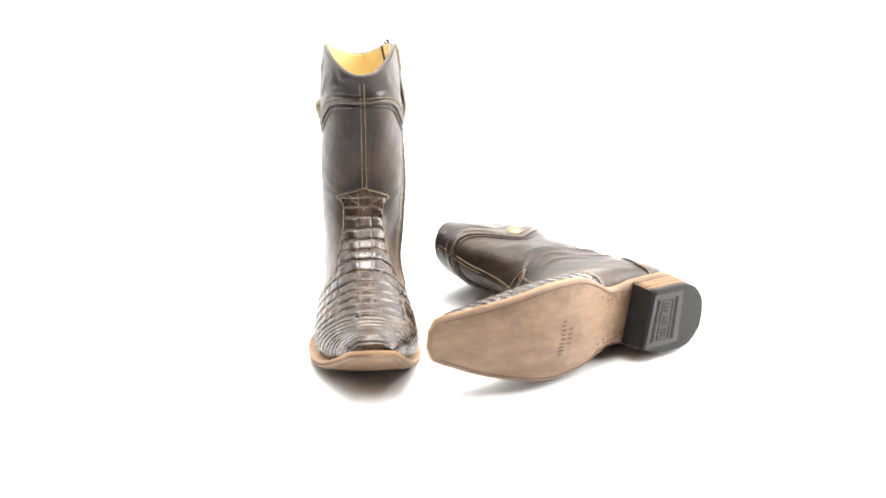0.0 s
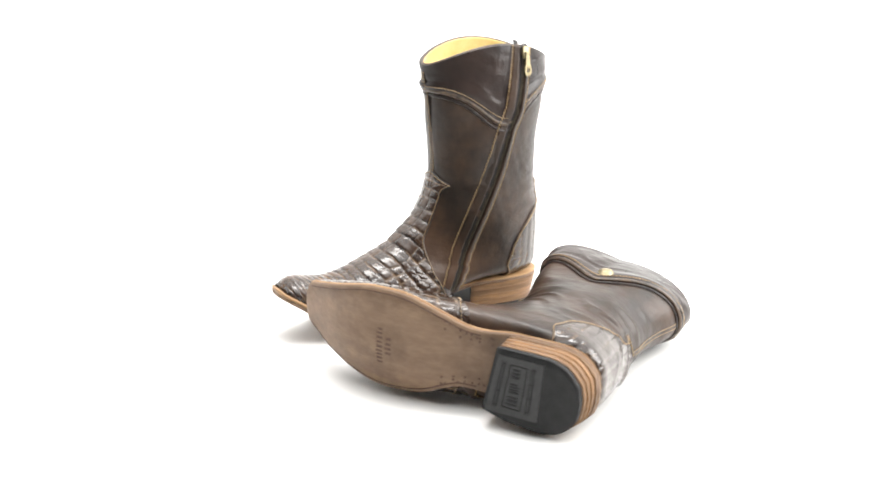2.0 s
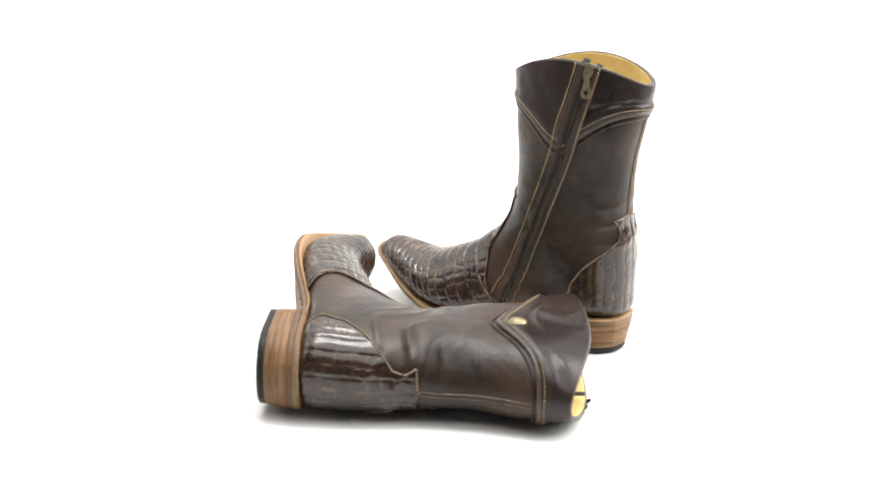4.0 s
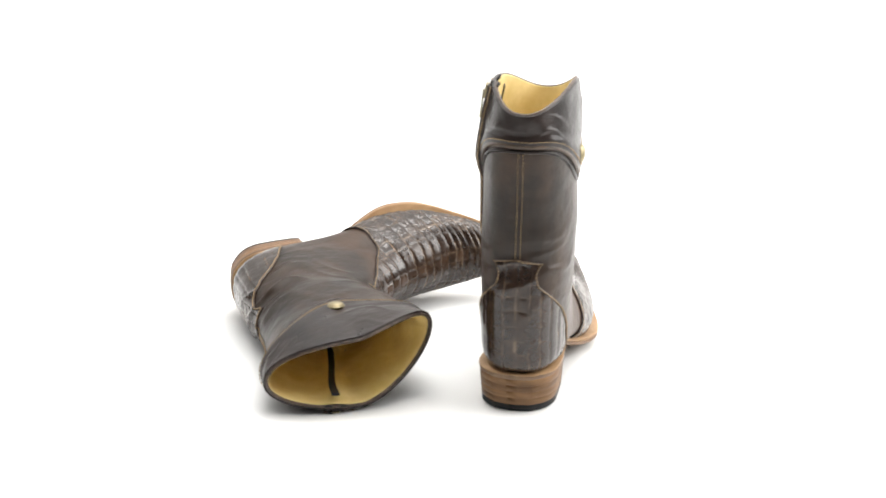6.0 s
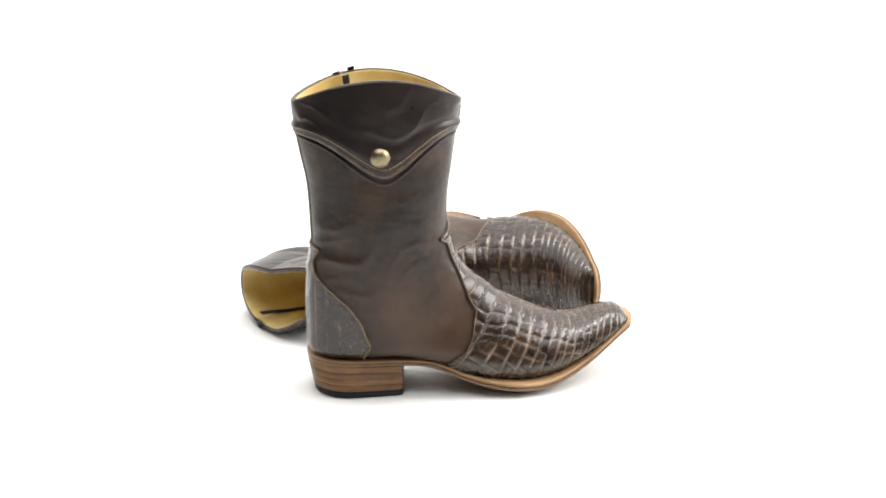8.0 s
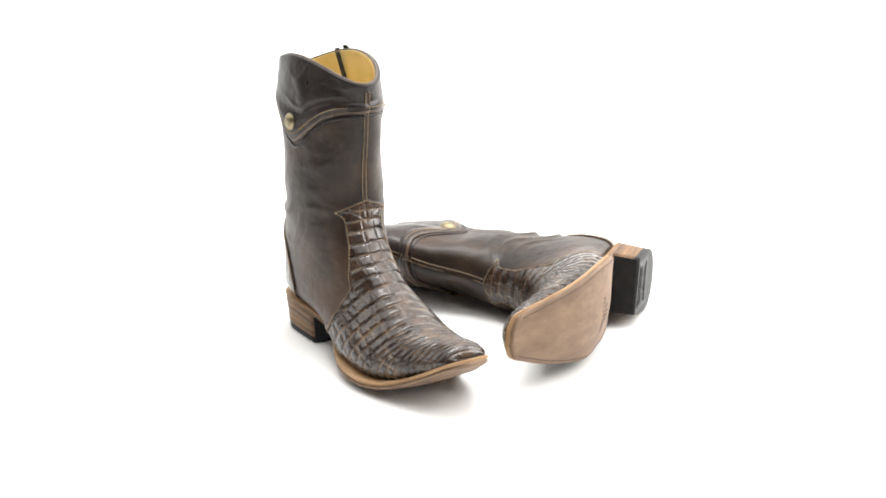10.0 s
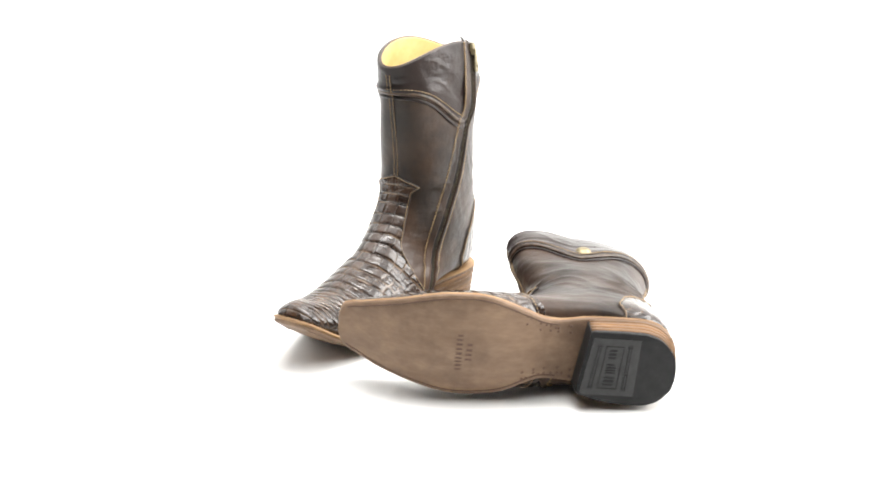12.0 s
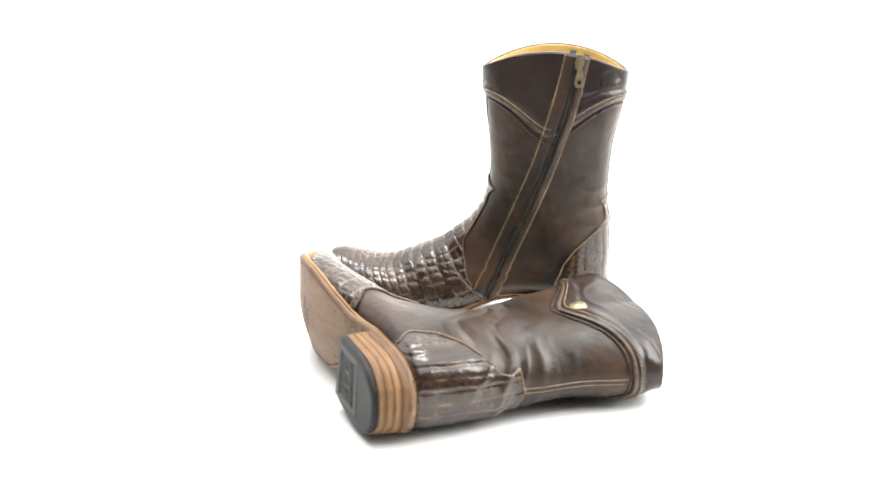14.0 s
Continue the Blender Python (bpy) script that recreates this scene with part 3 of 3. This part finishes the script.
    for side in (1, -1):
        wide = 1.24 if side > 0 else 1.04
        b = np.vstack([[(q, side * ang * wide) for q, ang in upper], on_side(lower, side)])
        tip_u = 4.20
        corner = np.array([tip_u + 0.74, side * 0.50 * wide])
        bb = np.vstack([smooth_line([(tip_u, 0.0), corner], 24), smooth_line(np.vstack([corner[None], b]), 150)[1:]])
        last = bb[-1]
        tail = np.stack([np.linspace(last[0], LAST - 0.02, 180), np.linspace(last[1], side * math.pi * 0.86, 180)], 1)[1:]
        tail[:, 1] = last[1] + (side * math.pi * 0.84 - last[1]) * np.minimum(1, np.linspace(0, 6, 180)[1:])
        rows_b[side] = np.vstack([bb, tail])
        nb = len(bb)
        rows_c = np.concatenate([np.linspace(4.20, 11.6, nb), np.linspace(11.6, LAST - 0.02, 180)[1:]])
    half = 84
    r = np.linspace(0, 1, half + 1)
    uo = rows_c[:, None] + (rows_b[1][:, :1] - rows_c[:, None]) * r[None, :] ** 1.3
    vo = rows_b[1][:, 1:] * r[None, :]
    ui = rows_c[:, None] + (rows_b[-1][:, :1] - rows_c[:, None]) * r[None, :] ** 1.3
    vi = rows_b[-1][:, 1:] * r[None, :]
    uu, vv = np.hstack([ui[:, :0:-1], uo]), np.hstack([vi[:, :0:-1], vo])
    N = skin_n(uu, vv)
    P = skin(uu, vv) + N * 0.0012
    P, crease, cell = scales(P, N, 5, 0.00095, True)
    mk.sheet("vamp", P, N, M_CROC, 0.0016, label="glossy brown crocodile-scale leather vamp", attrs={"crease": crease, "cell": cell})
    for side in (1, -1):
        b = rows_b[side][:nb]
        n = skin_n(b[:, 0], b[:, 1])
        line = skin(b[:, 0], b[:, 1])
        stitches.append(stitch_boxes(line, n, 0.0031, 0.0022, 0.0008, 0.0021))
        mk.tube("vamp_edge", line + n * 0.0007, 0.0015, M_COLLAR, normals=n, flat=0.9)

    # crocodile heel counter
    cnt_yz = [(0.0015, 0.1120), (0.0060, 0.1060), (0.0150, 0.0975), (0.0290, 0.0830), (0.0395, 0.0640), (0.0445, 0.0480), (0.0470, 0.0350)]
    back = math.pi
    rb = {}
    for side in (1, -1):
        b = on_side(cnt_yz, side)
        top = np.array([[4.92, side * back], [5.08, side * (back - 0.40)], [5.28, side * (back - 0.33)], [5.55, side * (back - 0.30)], [5.90, side * (back - 0.36)]])
        rb[side] = np.vstack([smooth_line(top[:2], 10), smooth_line(np.vstack([top[1:], b]), 80)[1:]])
    nc = len(rb[1])
    cc = np.linspace(4.92, 9.5, nc)
    r = np.linspace(0, 1, 41)
    uo = cc[:, None] + (rb[1][:, :1] - cc[:, None]) * r[None, :]
    vo = back + (rb[1][:, 1:] - back) * r[None, :]
    ui = cc[:, None] + (rb[-1][:, :1] - cc[:, None]) * r[None, :]
    vi = back + (rb[-1][:, 1:] + TAU - back) * r[None, :]
    uu, vv = np.hstack([uo[:, :0:-1], ui]), np.hstack([vo[:, :0:-1], vi])
    N = skin_n(uu, vv)
    P = skin(uu, vv) + N * 0.0012
    P, crease, cell = scales(P, N, 11, 0.0005, False)
    mk.sheet("heel_counter", P, N, M_COUNTER, 0.0016, label="crocodile-scale leather heel counter", attrs={"crease": crease * 0.5, "cell": cell * 0.5})
    for side in (1, -1):
        b = rb[side]
        n = skin_n(b[:, 0], b[:, 1])
        line = skin(b[:, 0], b[:, 1])
        stitches.append(stitch_boxes(line, n, 0.0031, 0.0022, 0.0008, 0.0021))
        mk.tube("counter_edge", line + n * 0.0008, 0.0011, M_PIPE, normals=n, flat=0.9)

    # seams down the front and the back
    for name, ang, u0, u1 in (("front_seam", 0.0, 0.35, 4.22), ("back_seam", math.pi, 1.35, 4.95)):
        us = np.linspace(u0, u1, 60)
        p, n = skin(us, ang), skin_n(us, ang)
        lift = np.where(us < pipe_uv(np.array([ang]))[0], 0.0020, 0.0)[:, None]
        mk.ribbon(name, p + n * lift, n, -0.0026, 0.0026, 0.0006, 0.0012, M_SHAFT)
        tan = np.gradient(p, axis=0)
        lat = np.cross(n, tan / np.linalg.norm(tan, axis=1, keepdims=True))
        for o in (-0.0020, 0.0020):
            stitches.append(stitch_boxes(p + lat * o + n * lift, n, 0.0030, 0.0021, 0.0006, 0.0009))

    # zipper down the inner side
    zyz = smooth_line([(0.0310, 0.2790), (0.0360, 0.2500), (0.0465, 0.2080), (0.0600, 0.1650), (0.0780, 0.1180), (0.0960, 0.0750), (0.1085, 0.0450), (0.1165, 0.0290)], 70)
    zuv = on_side(zyz, -1)
    zp, zn = skin(zuv[:, 0], zuv[:, 1]), skin_n(zuv[:, 0], zuv[:, 1])
    top = np.interp(zyz[:, 1], [0.198, 0.204, 0.214, 0.224, 0.240, 0.279], [0, 0.0018, 0.0040, 0.0038, 0.0027, 0.0023])[:, None]
    zp = zp + zn * top
    zipper = mk.ribbon("zipper", zp, zn, -0.0050, 0.0035, 0.0006, 0.0014, M_TAPE, label="dark zipper let into the inner side")
    along = np.gradient(zyz, axis=0)
    along /= np.linalg.norm(along, axis=1, keepdims=True)

    def beside(o):
        """The line on the shaft at o metres beside the zipper, to the heel's side where o is positive."""
        few = np.arange(0, 70, 3)
        uv = on_side((zyz + np.stack([along[:, 1], -along[:, 0]], 1) * o)[few], -1)
        uv = np.stack([np.interp(np.arange(70), few, uv[:, k]) for k in (0, 1)], 1)
        n = skin_n(uv[:, 0], uv[:, 1])
        return skin(uv[:, 0], uv[:, 1]) + n * top, n

    for offs, rise, words in (((0.0014, 0.0020, 0.0032, 0.0050, 0.0070, 0.0092), (0.0008, 0.0030, 0.0036, 0.0031, 0.0018, 0.0001), "raised leather flap beside the zipper"),
                              ((-0.0130, -0.0105, -0.0080, -0.0058, -0.0044, -0.0038), (0.0001, 0.0005, 0.0010, 0.0016, 0.0014, 0.0004), "")):
        cols = [beside(o) for o in offs]
        P = np.stack([p + n * h for (p, n), h in zip(cols, rise)], 1)
        mk.sheet("zipper_flap", P, np.stack([n for p, n in cols], 1), M_SHAFT, 0.0014, label=words)
    tan = np.gradient(zp, axis=0)
    tan /= np.linalg.norm(tan, axis=1, keepdims=True)
    lat = np.cross(zn, tan)
    for o, rise in ((-0.0145, 0.0014), (0.0080, 0.0017)):
        p, n = beside(o)
        stitches.append(stitch_boxes(p, n, 0.0032, 0.0028, 0.0009, rise, slant=0.6))
    tv, tf = stitch_boxes(zp, zn, 0.0021, 0.0011, 0.0024, 0.0013)
    mk.part("teeth", tv, tf, M_DARKMETAL, zipper, "fine metal zipper teeth")
    i0 = 2
    o, d, t = zn[i0], tan[i0], lat[i0]
    c = zp[i0] + o * 0.0034
    box = [c + t * sx * w + d * l + o * h for l, w in ((-0.0055, 0.0036), (0.0, 0.0044), (0.0065, 0.0026)) for sx, h in ((-1, -0.0012), (-1, 0.0016), (1, 0.0016), (1, -0.0012))]
    fc = [(a * 4 + q, a * 4 + (q + 1) % 4, a * 4 + 4 + (q + 1) % 4, a * 4 + 4 + q) for a in range(2) for q in range(4)] + [(3, 2, 1, 0), (8, 9, 10, 11)]
    mk.part("slider", box, fc, M_BRASS, zipper, "brass zipper slider", smooth=False)
    down = np.array((0.0, 0.0, -1.0)) if not flip else d
    down = down - o * (down @ o) * 0.6
    lat2 = np.cross(o, down)
    pts = [(0.0, 0.0021), (0.006, 0.0023), (0.012, 0.0030), (0.0165, 0.0046), (0.0205, 0.0046), (0.024, 0.0030)]
    base = c + o * 0.0026
    ring_o = [base + down * a + lat2 * b for a, b in pts] + [base + down * a - lat2 * b for a, b in reversed(pts)]
    cen = base + down * 0.0187
    ring_i = [cen + down * 0.0022 * math.cos(w) + lat2 * 0.0022 * math.sin(w) for w in [math.pi + TAU * (q + 0.5) / 12 * -1 for q in range(12)]]
    nn = len(ring_o)
    verts = [p + o * h for h in (0.0007, -0.0007) for ringset in (ring_o, ring_i) for p in ringset]
    faces = []
    for q in range(nn):
        z = (q + 1) % nn
        faces += [(q, z, nn + z, nn + q), (2 * nn + z, 2 * nn + q, 3 * nn + q, 3 * nn + z), (z, q, 2 * nn + q, 2 * nn + z), (nn + q, nn + z, 3 * nn + z, 3 * nn + q)]
    mk.part("pull_tab", verts, faces, M_BRASS, zipper, "brass pull tab with a round eye", smooth=False)
    for o2, rise in ((-0.0072, 0.0044), (0.0062, 0.0034)):
        foot, lean = zp[0] + lat[0] * o2 - zn[0] * 0.0022, zn[0] * -0.25 - tan[0]
        grid = np.array([[foot + lean * rise * (a / 4 * 2 - 1) + lat[0] * (b / 4 - 0.5) * 0.0060 - zn[0] * 0.0016 * (a / 4) ** 2 for b in range(5)] for a in range(5)])
        mk.sheet("tape_end", grid, np.broadcast_to(zn[0], grid.shape), M_TAPE, 0.0014, parent=zipper)
    # the closed slit as it shows inside
    wide = np.linspace(-0.045, 0.045, 9)
    uu = np.repeat(zuv[:, :1], 9, 1)
    vv = zuv[:, 1:2] + wide[None, :]
    N = skin_n(uu, vv)
    deep = (0.0122 if flip else 0.0084) + 0.0008 * np.exp(-((np.arange(70) - 14) / 6.0) ** 2)[:, None, None]
    mk.sheet("zipper_backing", (skin(uu, vv) - N * deep)[:, ::-1], -N[:, ::-1], M_TAPE, 0.0012, label="dark closed slit of the zipper inside")

    # snap button at the point of the collar
    buv = on_side([(0.0535, 0.2185)], 1)[0]
    bp, bn = skin(*buv), skin_n(*buv)
    verts, faces = disc(bp + bn * 0.0016, bn, [(0.0001, 0.0), (0.0080, 0.0), (0.0082, 0.0014), (0.0076, 0.0024), (0.0069, 0.0026), (0.0066, 0.0034), (0.0045, 0.0044), (0.0020, 0.0048), (0.0002, 0.0048)])
    mk.part("snap_button", verts, faces, M_BRASS, None, "aged brass snap button")

    # welt and outsole
    t = np.linspace(0, math.pi, 72)
    ys = (-0.0065 + 0.2935) / 2 - np.cos(t) * (0.2935 + 0.0065) / 2
    zb = sole_z(ys)
    fore = np.clip((ys - 0.06) / 0.05, 0, 1)
    w = sole_w(ys)
    v1, f1 = plate(ys, zb, zb + 0.0040, w)
    outsole = mk.part("outsole", v1, f1, M_SOLE, None, "worn tan leather outsole")
    v1, f1 = plate(ys, zb + 0.0038, zb + 0.0046 + 0.0030 * fore, w + 0.0004)
    mk.part("welt", v1, f1, M_EDGE, None, "tan leather welt with rounded edge")
    # blurred stamp, nail holes and the seam groove on the underside
    rng = random.Random(3)
    bars = []
    for y0, x_from, x_to in ((0.1840, -0.012, 0.024), (0.1755, -0.002, 0.016)):
        x = x_from
        while x < x_to:
            wide = rng.uniform(0.0022, 0.0034)
            tall = rng.uniform(0.0045, 0.0060)
            bars.append(rect_on(x, x + wide * 0.75, y0, y0 + tall, under, 0.0003))
            x += wide + rng.uniform(0.0010, 0.0018)
    sv, sf = join(bars)
    mk.part("stamp", sv, sf, M_STAMP, outsole, "dark blurred stamp on the sole", smooth=False)
    for side in (-1, 1):
        for q in range(9):
            y = 0.088 + q * 0.0052 + rng.uniform(-0.0022, 0.0022)
            for e in (0.0055, 0.0105):
                if e > 0.006 and q % 2:
                    continue
                x = float(sole_x(y)) + side * (float(sole_w(y)) - e + rng.uniform(-0.0014, 0.0014))
                z = under(x, y)
                nv, nf = disc((x, y, z + 0.0004), (0, 0.3, -1), [(0.0002, 0.0), (0.0014, 0.0), (0.0012, 0.0006), (0.0001, 0.0007)], 8)
                mk.part("sole_nail", nv, nf, M_STAMP, outsole)
    gy = np.linspace(0.10, 0.286, 60)
    for side in (-1, 1):
        gx = sole_x(gy) + side * (sole_w(gy) - 0.0032)
        gp = np.stack([gx, gy, sole_z(gy) + curled(gx, gy, sole_x(gy), sole_w(gy)) + 0.0001], 1)
        mk.tube("sole_groove", gp, 0.00065, M_STAMP, parent=outsole, sides=5)

    # stacked heel
    def lift(z0, z1):
        yb = lambda z: -0.0062 + (0.031 - z) * 0.20
        s = (z0 + z1) / 2
        yy0 = yb(s)
        brk = 0.0785 + (0.031 - s) * 0.02
        tt = np.linspace(0, 1, 26) ** 1.7
        yl = yy0 + (brk - yy0) * tt
        src = -0.0062 + (0.0785 + 0.0062) * tt
        wl = np.maximum(sole_w(src) - (0.031 - s) * 0.06, 0.002)
        tilt = lambda z: z - np.clip(yl, 0, 1) * (0.045 if z > 0.002 else 0.0) * (z / 0.031)
        return plate(yl, tilt(z0), tilt(z1), wl, 0.0001, 0.00018)

    marks = [0.0062, 0.0128, 0.0192, 0.0254, 0.0318]
    for a, b in zip(marks[:-1], marks[1:]):
        lv, lf = lift(a, b - 0.00012)
        mk.part("heel_lift", slant(lv), lf, M_STACK)
    breast = [(x, y, z) for y in (0.0780, 0.0800) for z, w in ((0.0015, 0.0278), (0.0140, 0.0284), (0.0262, 0.0292)) for x in (0.0047 - w, 0.0047 + w)]
    bf = [(0, 1, 3, 2), (2, 3, 5, 4), (6, 8, 9, 7), (8, 10, 11, 9), (0, 2, 8, 6), (2, 4, 10, 8), (1, 7, 9, 3), (3, 9, 11, 5), (4, 5, 11, 10), (0, 6, 7, 1)]
    mk.part("heel_breast", slant(breast), bf, M_RUBBER, None, "black front face of the heel", smooth=False)
    lv, lf = lift(0.0, 0.0060)
    cap = mk.part("heel_cap", slant(lv), lf, M_RUBBER, None, "black rubber heel cap")
    flat = lambda x, y: 0.0
    tread = mk.part("tread_panel", *(lambda g: (slant(g[0]), g[1]))(rect_on(-0.0235, 0.0285, 0.0330, 0.0765, flat, 0.0004)), M_TREAD, cap, "grey moulded tread panel", smooth=False)
    grooves = []
    for y0 in (0.0405, 0.0430, 0.0680, 0.0705):
        grooves.append(rect_on(-0.0235, 0.0235, y0, y0 + 0.0009, flat, 0.0009))
    for y0 in (0.0398, 0.0673):
        for q in range(4):
            grooves.append(rect_on(-0.0215 + q * 0.0140, -0.0205 + q * 0.0140, y0, y0 + 0.0045, flat, 0.0009))
    for x0, x1, y0, y1 in ((-0.0220, 0.0220, 0.0475, 0.0484), (-0.0220, 0.0220, 0.0631, 0.0640), (-0.0220, -0.0211, 0.0475, 0.0640), (0.0211, 0.0220, 0.0475, 0.0640)):
        grooves.append(rect_on(x0, x1, y0, y1, flat, 0.0009))
    for x0, x1 in ((-0.0185, -0.0165), (-0.0150, -0.0125), (-0.0112, -0.0095), (-0.0060, -0.0045), (-0.0035, -0.0020), (-0.0008, 0.0008), (0.0020, 0.0040), (0.0090, 0.0112), (0.0125, 0.0150), (0.0165, 0.0185)):
        grooves.append(rect_on(x0, x1, 0.0515 + 0.002 * (x0 > 0), 0.0600, flat, 0.0009))
    gv, gf = join(grooves)
    mk.part("tread_relief", slant([(0.0025 + 0.9 * x, y, z) for x, y, z in gv]), gf, M_RUBBER, tread, smooth=False)

    sv, sf = join(stitches)
    tagged(mk.part("stitching", sv, sf, M_THREAD, None, "tan thread stitching"), kind="stuff")
    root.matrix_world = m0
    return root


# Where the boots stand at the start, about the middle of the turn.
STAND = pose(-0.1034, 0.1291, 0.0009, 0, 0, 188.0)
LIE = pose(0, 0, -0.0020) @ Matrix(((-0.03921, -0.74526, -0.66562, 0.24506), (-0.04797, -0.66396, 0.74623, 0.00621), (-0.99807, 0.06119, -0.00972, 0.03734), (0, 0, 0, 1)))
standing = western_boot(False, "dark brown western ankle boot, crocodile vamp, standing upright", STAND)
lying = western_boot(True, "dark brown western ankle boot lying on its zipper side", LIE)


def motions():
    for boot, start in ((standing, STAND), (lying, LIE)):
        walk(boot, [(t / 10, pose(0, 0, 0, 0, 0, -SPIN * t / 10 - 1.6 * max(0.0, 1 - t / 9)) @ start) for t in range(141)])


motions()
